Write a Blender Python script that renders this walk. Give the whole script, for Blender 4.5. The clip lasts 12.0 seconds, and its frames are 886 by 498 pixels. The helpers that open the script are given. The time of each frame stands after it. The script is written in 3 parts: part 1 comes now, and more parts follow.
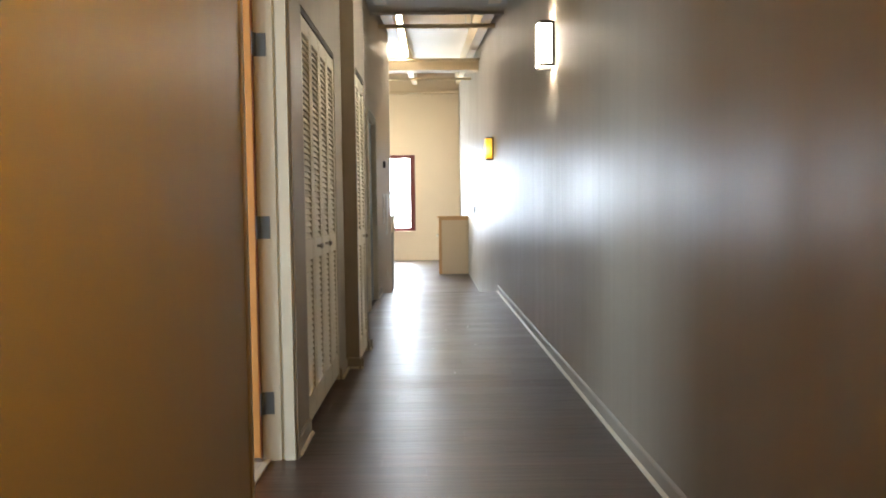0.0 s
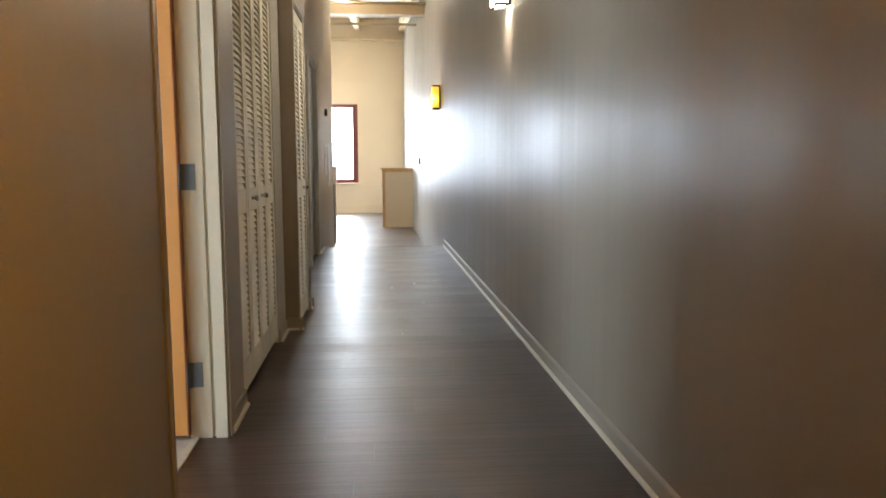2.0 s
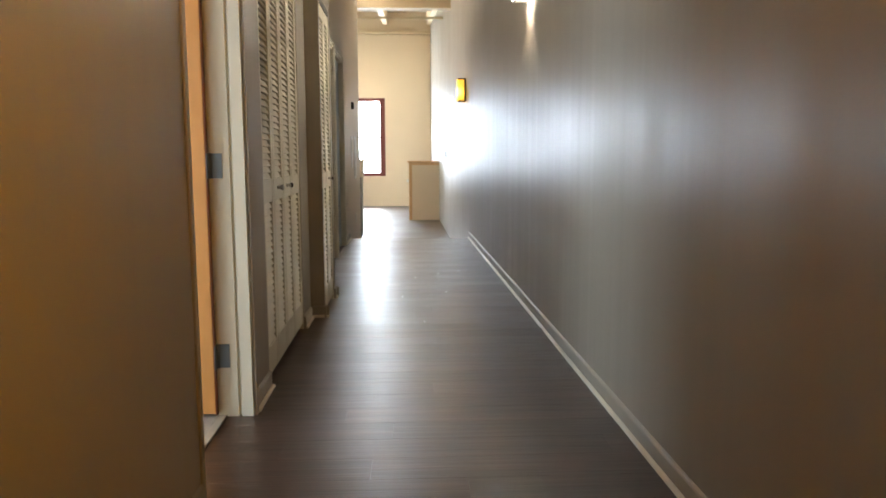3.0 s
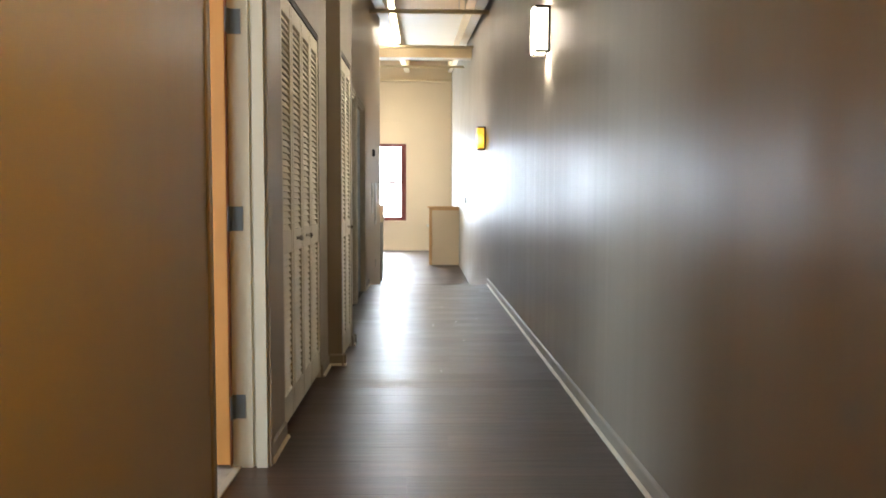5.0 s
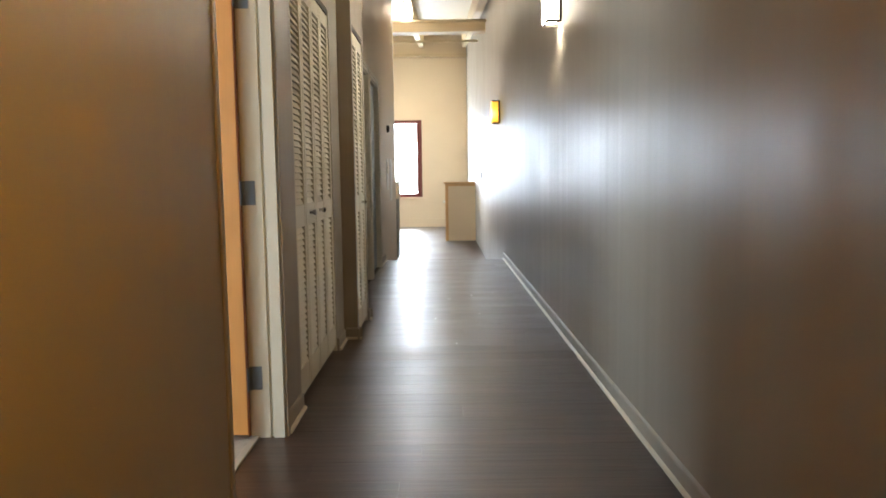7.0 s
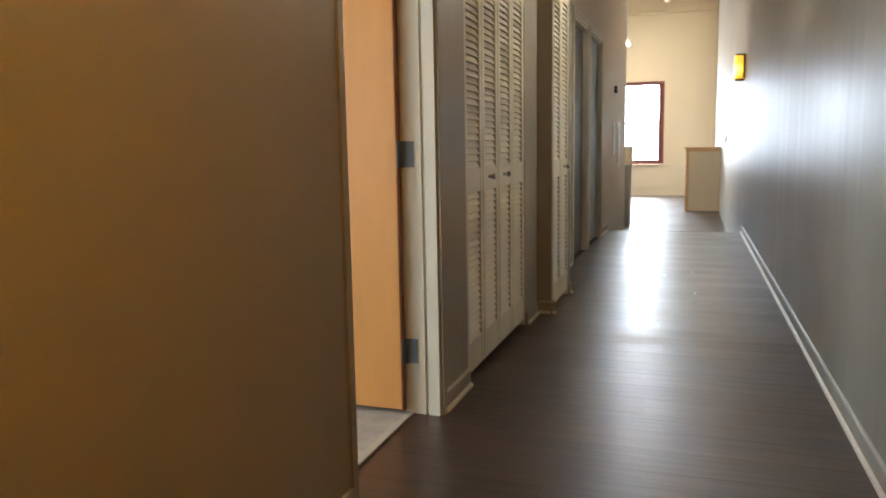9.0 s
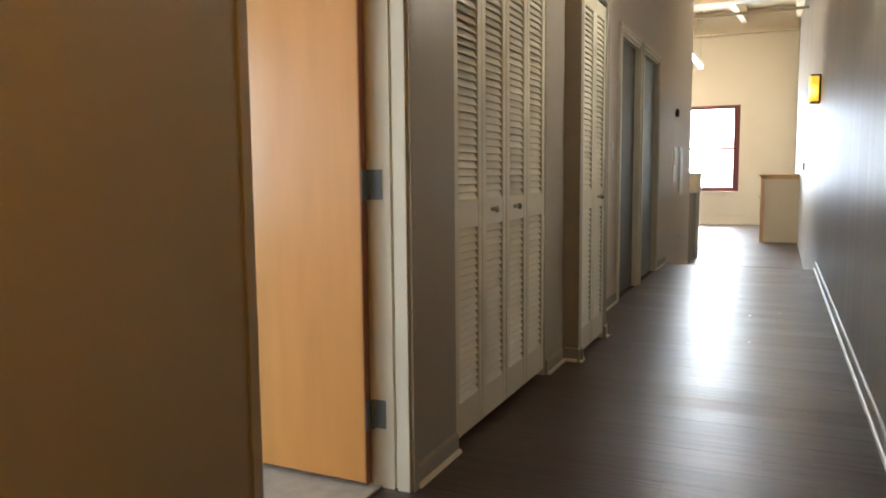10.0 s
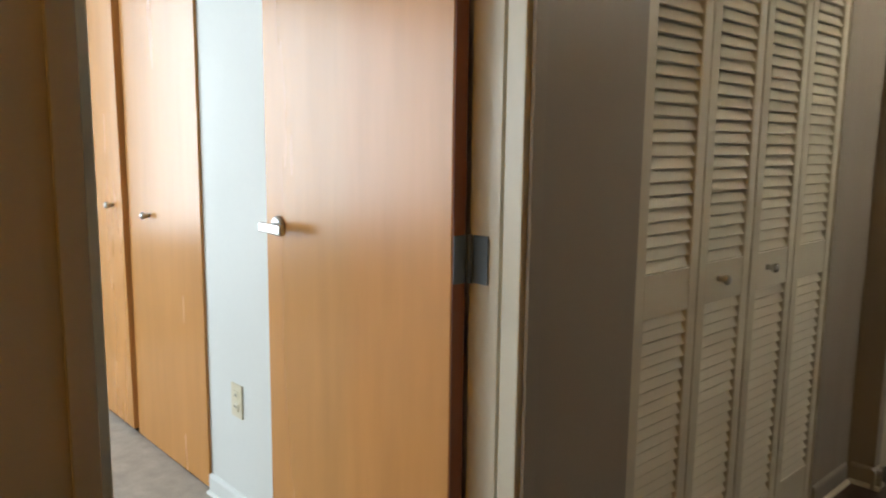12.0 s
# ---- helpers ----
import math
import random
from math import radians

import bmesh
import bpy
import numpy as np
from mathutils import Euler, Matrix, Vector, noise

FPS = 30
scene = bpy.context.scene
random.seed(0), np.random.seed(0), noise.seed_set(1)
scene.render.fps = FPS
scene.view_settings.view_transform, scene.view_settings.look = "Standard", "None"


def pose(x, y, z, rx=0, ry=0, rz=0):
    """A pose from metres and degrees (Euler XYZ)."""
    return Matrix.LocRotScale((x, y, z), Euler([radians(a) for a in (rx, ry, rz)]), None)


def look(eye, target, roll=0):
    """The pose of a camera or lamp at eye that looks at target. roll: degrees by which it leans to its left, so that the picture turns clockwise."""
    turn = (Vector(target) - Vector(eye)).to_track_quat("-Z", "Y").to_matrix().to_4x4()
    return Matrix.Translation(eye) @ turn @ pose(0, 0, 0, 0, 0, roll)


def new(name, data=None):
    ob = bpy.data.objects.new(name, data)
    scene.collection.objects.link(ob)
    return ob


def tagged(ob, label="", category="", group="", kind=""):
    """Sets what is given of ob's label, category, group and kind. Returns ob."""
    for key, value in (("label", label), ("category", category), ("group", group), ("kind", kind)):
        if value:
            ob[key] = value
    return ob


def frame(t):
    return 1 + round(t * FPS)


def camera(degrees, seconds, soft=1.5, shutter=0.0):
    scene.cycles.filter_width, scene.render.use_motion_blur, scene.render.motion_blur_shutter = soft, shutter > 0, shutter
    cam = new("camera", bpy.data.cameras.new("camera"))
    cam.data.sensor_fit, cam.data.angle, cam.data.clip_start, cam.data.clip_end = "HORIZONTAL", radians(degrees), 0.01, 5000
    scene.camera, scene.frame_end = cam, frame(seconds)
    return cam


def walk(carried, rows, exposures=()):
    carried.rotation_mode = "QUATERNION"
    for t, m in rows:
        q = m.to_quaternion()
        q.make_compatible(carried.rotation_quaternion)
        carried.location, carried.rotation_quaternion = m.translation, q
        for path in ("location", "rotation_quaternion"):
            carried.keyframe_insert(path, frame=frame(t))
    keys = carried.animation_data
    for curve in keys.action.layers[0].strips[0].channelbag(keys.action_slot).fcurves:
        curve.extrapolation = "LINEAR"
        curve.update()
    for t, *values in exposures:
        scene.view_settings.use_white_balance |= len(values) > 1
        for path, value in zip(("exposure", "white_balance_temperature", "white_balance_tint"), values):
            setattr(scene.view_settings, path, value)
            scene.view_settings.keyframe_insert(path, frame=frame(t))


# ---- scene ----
cam = camera(61.6, 12.0, soft=1.8, shutter=0.3)
PATH = [
    (0, (0.185, 0.127, 1.111), (0.202, 2.125, 1.007), -0.7),
    (0.5, (0.179, 0.347, 1.094), (0.12, 2.338, 0.914), -0.4),
    (1, (0.206, 0.468, 1.082), (0.2, 2.453, 0.832), 0.3),
    (1.5, (0.173, 0.497, 1.091), (0.32, 2.476, 0.839), -0.5),
    (2, (0.158, 0.458, 1.1), (0.328, 2.437, 0.868), -0.1),
    (2.5, (0.191, 0.394, 1.075), (0.309, 2.374, 0.817), -0.5),
    (4.5, (0.198, 0.342, 1.118), (0.265, 2.335, 0.961), 0.1),
    (5, (0.21, 0.342, 1.125), (0.251, 2.337, 0.993), 0.2),
    (5.5, (0.213, 0.337, 1.131), (0.233, 2.333, 1.006), 0.1),
    (6, (0.219, 0.313, 1.132), (0.229, 2.308, 0.994), -0.1),
    (6.5, (0.222, 0.284, 1.11), (0.226, 2.277, 0.948), -0.6),
    (6.7, (0.228, 0.292, 1.109), (0.227, 2.285, 0.934), -0.7),
    (8.3, (0.34, 0.489, 1.042), (0.057, 2.45, 0.769), -2.2),
    (8.5, (0.368, 0.5, 1.05), (-0.042, 2.436, 0.765), -2.1),
    (9, (0.491, 0.705, 1.071), (-0.151, 2.579, 0.799), -1.0),
    (9.5, (0.656, 0.965, 1.1), (-0.153, 2.78, 0.872), -0.1),
    (10, (0.657, 1.249, 1.086), (-0.169, 3.059, 0.879), -0.5),
    (10.5, (0.604, 1.581, 1.11), (-0.047, 3.457, 0.873), -1.5),
    (11, (0.585, 1.891, 1.12), (-0.183, 3.717, 0.841), -1.3),
    (11.5, (0.558, 2.121, 1.269), (-0.641, 3.703, 1.023), 0.6),
    (12, (0.482, 2.34, 1.286), (-0.976, 3.678, 0.996), 0.7),
]
walk(cam, [(t, look(eye, target, roll)) for t, eye, target, roll in PATH],
     exposures=[(0.0, 0.6), (6.5, 0.6), (9.5, 0.5), (11.0, 0.36), (12.0, 0.2)])

# ---- world and large lights ----
world = bpy.data.worlds.new("sky")
world.use_nodes = True
scene.world = world
sky = world.node_tree.nodes.new("ShaderNodeTexSky")
sky.sky_type, sky.sun_disc = "NISHITA", False
sky.sun_elevation, sky.sun_rotation = radians(39), radians(-4)
world.node_tree.links.new(sky.outputs[0], world.node_tree.nodes["Background"].inputs[0])
world.node_tree.nodes["Background"].inputs[1].default_value = 0.12


def area(name, eye, target, sx, sy, watts, color):
    data = bpy.data.lights.new(name, "AREA")
    data.shape, data.size, data.size_y, data.energy, data.color = "RECTANGLE", sx, sy, watts, color
    ob = new(name, data)
    ob.matrix_world = look(eye, target)
    return ob


def bulb(name, place, watts, color, radius=0.03):
    data = bpy.data.lights.new(name, "POINT")
    data.energy, data.color, data.shadow_soft_size = watts, color, radius
    ob = new(name, data)
    ob.location = place
    return ob


sun = new("sun", bpy.data.lights.new("sun", "SUN"))
sun.data.energy, sun.data.angle, sun.data.color = 3.5, radians(0.5), (1.0, 0.93, 0.82)
sun.matrix_world = look((0, 0, 0), (0.05, -0.8, -0.65))

DAY = (0.72, 0.86, 1.0)
area("daylight_end_window", (-1.3, 23.7, 1.77), (-1.3, 0, 1.77), 1.75, 2.4, 580, DAY)
for wy in (14.6, 17.6, 20.6):
    area("daylight_side_window", (-6.2, wy, 1.77), (0, wy, 1.5), 2.4, 1.75, 20 if wy < 15 else 80, DAY)
area("daylight_bedroom_window", (-4.35, 1.0, 1.445), (0, 1.3, 0.8), 3.4, 1.6, 128, (0.80, 0.91, 1.0))
bulb("sconce_bulb", (0.975, 5.58, 2.29), 8, (1.0, 0.96, 0.9))
bulb("sconce_bulb", (0.945, 10.85, 1.985), 7, (1.0, 0.62, 0.2))

# ---- materials ----


def material(name, color, rough=0.6, metal=0.0, spread=0.06, scale=3.0, fine=60.0, bump=0.05, stretch=(1, 1, 1), spec=0.5, each=0.0, emit=0.0, wave=0.0, wave_scale=2.4, smear=0.0):
    """Paint-like material: two scales of variation in colour and gloss, and a fine relief."""
    m = bpy.data.materials.new(name)
    m.use_nodes = True
    nt = m.node_tree
    n, l = nt.nodes, nt.links
    b = n["Principled BSDF"]
    co = n.new("ShaderNodeTexCoord")
    mp = n.new("ShaderNodeMapping")
    mp.inputs["Scale"].default_value = stretch
    l.new(co.outputs["Object"], mp.inputs[0])
    big, small = n.new("ShaderNodeTexNoise"), n.new("ShaderNodeTexNoise")
    big.inputs["Scale"].default_value, small.inputs["Scale"].default_value = scale, fine
    big.inputs["Detail"].default_value, small.inputs["Detail"].default_value = 4, 3
    l.new(mp.outputs[0], big.inputs[0])
    l.new(mp.outputs[0], small.inputs[0])
    add = n.new("ShaderNodeMath")
    add.operation = "MULTIPLY_ADD"
    l.new(small.outputs[0], add.inputs[0])
    add.inputs[1].default_value = 0.5
    l.new(big.outputs[0], add.inputs[2])
    ramp = n.new("ShaderNodeMapRange")
    ramp.inputs[1].default_value, ramp.inputs[2].default_value = 0.4, 1.1
    ramp.inputs[3].default_value, ramp.inputs[4].default_value = 1 - spread, 1 + spread
    l.new(add.outputs[0], ramp.inputs[0])
    value = ramp.outputs[0]
    if each:
        info = n.new("ShaderNodeObjectInfo")
        vary = n.new("ShaderNodeMapRange")
        vary.inputs[3].default_value, vary.inputs[4].default_value = 1 - each, 1 + each
        l.new(info.outputs["Random"], vary.inputs[0])
        mul = n.new("ShaderNodeMath")
        mul.operation = "MULTIPLY"
        l.new(value, mul.inputs[0])
        l.new(vary.outputs[0], mul.inputs[1])
        value = mul.outputs[0]
    mix = n.new("ShaderNodeVectorMath")
    mix.operation = "SCALE"
    mix.inputs[0].default_value = color
    l.new(value, mix.inputs["Scale"])
    l.new(mix.outputs[0], b.inputs["Base Color"])
    rr = n.new("ShaderNodeMapRange")
    rr.inputs[1].default_value, rr.inputs[2].default_value = 0.3, 0.7
    rr.inputs[3].default_value, rr.inputs[4].default_value = rough * 0.85, min(1, rough * 1.15)
    l.new(big.outputs[0], rr.inputs[0])
    l.new(rr.outputs[0], b.inputs["Roughness"])
    b.inputs["Metallic"].default_value = metal
    b.inputs["Specular IOR Level"].default_value = spec
    if bump:
        bp = n.new("ShaderNodeBump")
        bp.inputs["Strength"].default_value, bp.inputs["Distance"].default_value = bump, 0.01
        l.new(add.outputs[0], bp.inputs["Height"])
        l.new(bp.outputs[0], b.inputs["Normal"])
    if wave:
        # slow upright unevenness of rolled plaster
        wm, wn, wb = n.new("ShaderNodeMapping"), n.new("ShaderNodeTexNoise"), n.new("ShaderNodeBump")
        wm.inputs["Scale"].default_value = (1.0, 1.0, 0.05)
        wn.inputs["Scale"].default_value, wn.inputs["Detail"].default_value = wave_scale, 2.5
        wb.inputs["Strength"].default_value, wb.inputs["Distance"].default_value = wave, 0.04
        l.new(co.outputs["Object"], wm.inputs[0])
        l.new(wm.outputs[0], wn.inputs[0])
        l.new(wn.outputs[0], wb.inputs["Height"])
        l.new(bp.outputs[0], wb.inputs["Normal"])
        l.new(wb.outputs[0], b.inputs["Normal"])
    if smear:
        # long rolling marks spread the gloss along the wall more than up and down
        along = n.new("ShaderNodeCombineXYZ")
        along.inputs[1].default_value = 1.0
        l.new(along.outputs[0], b.inputs["Tangent"])
        b.inputs["Anisotropic"].default_value = smear
    if emit:
        b.inputs["Emission Color"].default_value = (*color, 1)
        b.inputs["Emission Strength"].default_value = emit
    return m


WALL = material("greige_wall_paint", (0.355, 0.318, 0.262), 0.45, spread=0.03, scale=1.2, fine=160, bump=0.04, wave=0.3, wave_scale=3.0, spec=0.43, smear=0.5)
# Lighter, warmer copy of WALL; the far room's light is put into its colour.
WALLFARLIT = material("greige_paint_with_far_light", (0.66, 0.565, 0.47), 0.45, spread=0.03, scale=1.2, fine=160, bump=0.04, wave=0.2, wave_scale=3.0, smear=0.5)
WALLGLOSS = material("greige_gloss_paint", (0.36, 0.325, 0.27), 0.5, spread=0.04, scale=3, fine=90, bump=0.03)
CREAM = material("cream_wall_paint", (0.80, 0.66, 0.48), 0.6, spread=0.03, scale=1.5, fine=90, bump=0.08)
TRIM = material("cream_trim_paint", (0.70, 0.655, 0.53), 0.4, spread=0.03, scale=4, fine=120, bump=0.03)
CEIL = material("ceiling_paint", (0.55, 0.52, 0.47), 0.8, spread=0.04, bump=0.08)
TIMBER = material("painted_timber", (0.72, 0.58, 0.38), 0.6, spread=0.05, scale=2, fine=40, bump=0.15, stretch=(1, 1, 1))


def plank_material():
    """Dark wood-look planks: fine grain along x, slow stains, brushed relief, each plank a little different."""
    m = bpy.data.materials.new("dark_plank")
    m.use_nodes = True
    n, l = m.node_tree.nodes, m.node_tree.links
    b = n["Principled BSDF"]
    geo, info = n.new("ShaderNodeNewGeometry"), n.new("ShaderNodeObjectInfo")
    shift = n.new("ShaderNodeVectorMath")
    shift.operation = "SCALE"
    shift.inputs[0].default_value = (3.7, 0.9, 5.3)
    l.new(info.outputs["Random"], shift.inputs["Scale"])
    add = n.new("ShaderNodeVectorMath")
    l.new(geo.outputs["Position"], add.inputs[0])
    l.new(shift.outputs[0], add.inputs[1])

    def grain(scale, detail, stretch):
        mp, t = n.new("ShaderNodeMapping"), n.new("ShaderNodeTexNoise")
        mp.inputs["Scale"].default_value = stretch
        t.inputs["Scale"].default_value, t.inputs["Detail"].default_value = scale, detail
        l.new(add.outputs[0], mp.inputs[0])
        l.new(mp.outputs[0], t.inputs[0])
        return t.outputs[0]

    fine, broad, stain = grain(9.0, 4, (0.3, 11, 1)), grain(3.0, 3, (0.35, 7, 1)), grain(1.1, 3, (1, 1, 1))
    tone = n.new("ShaderNodeMath")
    tone.operation = "MULTIPLY_ADD"
    l.new(fine, tone.inputs[0])
    tone.inputs[1].default_value = 0.8
    l.new(broad, tone.inputs[2])
    ramp = n.new("ShaderNodeValToRGB")
    ramp.color_ramp.elements[0].position, ramp.color_ramp.elements[0].color = 0.05, (0.014, 0.0075, 0.006, 1)
    ramp.color_ramp.elements[1].position, ramp.color_ramp.elements[1].color = 0.95, (0.086, 0.042, 0.029, 1)
    even = n.new("ShaderNodeMapRange")
    even.inputs[1].default_value, even.inputs[2].default_value = 0.45, 1.35
    l.new(tone.outputs[0], even.inputs[0])
    l.new(even.outputs[0], ramp.inputs[0])
    vary = n.new("ShaderNodeMapRange")
    vary.inputs[3].default_value, vary.inputs[4].default_value = 0.92, 1.08
    l.new(info.outputs["Random"], vary.inputs[0])
    mul = n.new("ShaderNodeVectorMath")
    mul.operation = "SCALE"
    l.new(ramp.outputs[0], mul.inputs[0])
    l.new(vary.outputs[0], mul.inputs["Scale"])
    l.new(mul.outputs[0], b.inputs["Base Color"])
    rough = n.new("ShaderNodeMapRange")
    rough.inputs[1].default_value, rough.inputs[2].default_value = 0.3, 0.7
    rough.inputs[3].default_value, rough.inputs[4].default_value = 0.29, 0.37
    l.new(stain, rough.inputs[0])
    l.new(rough.outputs[0], b.inputs["Roughness"])
    b.inputs["Specular IOR Level"].default_value = 0.95
    bp = n.new("ShaderNodeBump")
    bp.inputs["Strength"].default_value, bp.inputs["Distance"].default_value = 0.36, 0.004
    l.new(tone.outputs[0], bp.inputs["Height"])
    l.new(bp.outputs[0], b.inputs["Normal"])
    return m


FLOOR = plank_material()
GAP = material("floor_joint", (0.035, 0.022, 0.018), 0.6, spread=0.1)
CARPET = material("beige_carpet", (0.42, 0.37, 0.31), 0.95, spread=0.25, scale=14, fine=220, bump=0.6)
MAPLE = material("maple_veneer", (0.58, 0.272, 0.082), 0.26, spec=0.36, spread=0.15, scale=1.6, fine=9, bump=0.012, wave=0.06, wave_scale=7.0, stretch=(2.2, 2.2, 0.3))
EDGE = material("door_edge_wood", (0.24, 0.075, 0.028), 0.5, spread=0.15, stretch=(8, 8, 0.6))
STEEL = material("satin_steel", (0.55, 0.54, 0.52), 0.3, 1.0, spread=0.05)
THRESH = material("beige_threshold_vinyl", (0.45, 0.39, 0.30), 0.6, spread=0.1, scale=8)
DARKSTEEL = material("grey_hinge_steel", (0.17, 0.20, 0.23), 0.5, 0.6, spread=0.08, scale=20)
BLACK = material("black_metal", (0.02, 0.018, 0.015), 0.4, 0.4)
RED = material("oxblood_window_paint", (0.17, 0.036, 0.03), 0.45, spread=0.1)
PINE = material("clear_pine_trim", (0.70, 0.42, 0.20), 0.4, spread=0.1, stretch=(6, 6, 0.7))
BEDWALL = material("pale_blue_grey_paint", (0.72, 0.735, 0.71), 0.55, spread=0.02, bump=0.05)
# Grey door whose blue tint stands in for a daylight sheen.
SHEENDOOR = material("grey_door_with_daylight_tint", (0.26, 0.33, 0.37), 0.4, spread=0.05)
GREYDOOR = material("dark_grey_door_paint", (0.15, 0.145, 0.135), 0.45, spread=0.06)
IVORY = material("ivory_plastic", (0.72, 0.66, 0.50), 0.35, spread=0.02, bump=0)
WHITE = material("white_plastic", (0.78, 0.78, 0.75), 0.35, spread=0.02, bump=0)
GREYPANEL = material("grey_laminate", (0.30, 0.28, 0.26), 0.45, spread=0.06)
TUBE = material("lamp_tube", (1.0, 0.88, 0.70), 0.5, spread=0, bump=0, emit=21)
GLASSLIT = material("opal_glass_lit", (1.0, 0.90, 0.74), 0.4, spread=0, bump=0, emit=90)
AMBERBRIGHT = material("bright_amber_glass_lit", (1.0, 0.46, 0.055), 0.4, spread=0.05, bump=0, emit=140)
OPAL = material("opal_side_glass_lit", (1.0, 0.9, 0.72), 0.4, spread=0, bump=0, emit=5)
AMBERLIT = material("amber_glass_lit", (1.0, 0.58, 0.07), 0.4, spread=0.05, bump=0, emit=1.0)


def bulb_glow(m, low, high, radius):
    """The bulb behind the glass: brightest near it."""
    n, l = m.node_tree.nodes, m.node_tree.links
    co, off, size = n.new("ShaderNodeTexCoord"), n.new("ShaderNodeVectorMath"), n.new("ShaderNodeVectorMath")
    off.operation, size.operation = "SUBTRACT", "LENGTH"
    off.inputs[1].default_value = (-0.11, 0.0, -0.03)
    l.new(co.outputs["Object"], off.inputs[0])
    l.new(off.outputs[0], size.inputs[0])
    fall = n.new("ShaderNodeMapRange")
    fall.interpolation_type = "SMOOTHSTEP"
    fall.inputs[1].default_value, fall.inputs[2].default_value = 0.0, radius
    fall.inputs[3].default_value, fall.inputs[4].default_value = high, low
    l.new(size.outputs["Value"], fall.inputs[0])
    l.new(fall.outputs[0], n["Principled BSDF"].inputs["Emission Strength"])


bulb_glow(AMBERLIT, 0.8, 14.0, 0.13)


SKYGLOW = material("bright_haze", (0.95, 0.98, 1.0), 1.0, spread=0.02, scale=0.1, bump=0, emit=7.0)


def glass_material():
    m = bpy.data.materials.new("window_glass")
    m.use_nodes = True
    b = m.node_tree.nodes["Principled BSDF"]
    b.inputs["Transmission Weight"].default_value = 1.0
    b.inputs["Roughness"].default_value = 0.0
    b.inputs["IOR"].default_value = 1.05
    return m


GLASS = glass_material()

# ---- building blocks ----


def box(bm, x0, x1, y0, y1, z0, z1):
    vs = [bm.verts.new((x, y, z)) for z in (z0, z1) for x, y in ((x0, y0), (x1, y0), (x1, y1), (x0, y1))]
    for f in ((3, 2, 1, 0), (4, 5, 6, 7), (0, 1, 5, 4), (1, 2, 6, 5), (2, 3, 7, 6), (3, 0, 4, 7)):
        bm.faces.new([vs[i] for i in f])
    return vs


def boxes(*dims):
    bm = bmesh.new()
    for d in dims:
        box(bm, *d)
    return bm


def rounded(bm, width, segments=2):
    bmesh.ops.bevel(bm, geom=list(bm.edges), offset=width, segments=segments, affect="EDGES", profile=0.5)
    return bm


def block(x0, x1, y0, y1, z0, z1, bevel=0.0):
    bm = boxes((x0, x1, y0, y1, z0, z1))
    return rounded(bm, bevel) if bevel else bm


def turned(profile, axis="x", steps=20, place=(0, 0, 0)):
    """A turned solid: profile of (along, radius)."""
    bm = bmesh.new()
    rings = []
    for a, r in profile:
        ring = []
        for i in range(steps):
            u = 2 * math.pi * i / steps
            p = (a, r * math.cos(u), r * math.sin(u))
            p = {"x": p, "y": (p[1], p[0], p[2]), "z": (p[1], p[2], p[0])}[axis]
            ring.append(bm.verts.new(Vector(p) + Vector(place)))
        rings.append(ring)
    for r0, r1 in zip(rings, rings[1:]):
        for i in range(steps):
            bm.faces.new((r0[i], r0[(i + 1) % steps], r1[(i + 1) % steps], r1[i]))
    bm.faces.new(rings[0])
    bm.faces.new(rings[-1])
    bmesh.ops.recalc_face_normals(bm, faces=bm.faces)
    for f in bm.faces:
        f.smooth = len(f.verts) == 4
    return bm


def mesh_of(name, bm, mat):
    me = bpy.data.meshes.new(name)
    bm.to_mesh(me)
    bm.free()
    me.materials.append(mat)
    return me


def part(name, bm, mat, parent=None, label=""):
    ob = new(name, mesh_of(name, bm, mat))
    if parent is not None:
        ob.parent = parent
    return tagged(ob, label)


def thing(name, place, label, category, group=""):
    ob = new(name)
    ob.location = place
    return tagged(ob, label, category, group)


def structure(name, bm, mat, label, category):
    return tagged(part(name, bm, mat), label, category, kind="structure")


# ---- large structure ----
RW, LW, LW2, PIL = 1.036, -0.466, -0.575, -0.372
LN = -0.452                                        # wall face before the bedroom door   # wall faces
EDGE_Y, LOW = 10.2, -0.45                          # edge of the upper floor, height of the lower floor
DOOR = (2.633, 3.411)
CL1 = (3.82, 5.002)
CL2 = (5.41, 6.004)
DR2 = (7.44, 8.31)
DR3 = (8.49, 9.43)
PILY = (5.355, 6.085)                              # ends of the wall projection
CEIL_END, CEIL_Z, BACK = 9.12, 3.47, -5.0          # corridor ceiling: edge and underside; rear end of the corridor
TOP = 2.13
TOP2 = 2.20
CTOP = 2.125



def east(y):
    """Face of the long wall, which runs slightly out of square with the corridor."""
    return RW - 0.0066 * (y - 7.5)


def out_of_square(ob):
    for v in ob.data.vertices:
        v.co.x += east(v.co.y) - RW
    return ob


out_of_square(structure("wall_east", boxes((RW, RW + 0.25, BACK, 23.4, -0.7, 5.8)), WALL, "long greige painted plaster wall with a satin sheen", "wall"))
bm = boxes((LW - 0.13, LN, BACK, DOOR[0] - 0.0135, 0, CEIL_Z), (LW - 0.13, LW, DOOR[0] - 0.0135, DOOR[1] + 0.02, TOP, CEIL_Z),
           (LW - 0.13, LW, DOOR[1] + 0.02, CL1[0], 0, CEIL_Z), (LW - 0.13, LW, CL1[0], CL1[1], CTOP, CEIL_Z), (LW - 0.13, LW, CL1[1], PILY[0], 0, CEIL_Z))
structure("wall_west_1", bm, WALL, "greige painted corridor wall with a door and a closet", "wall")
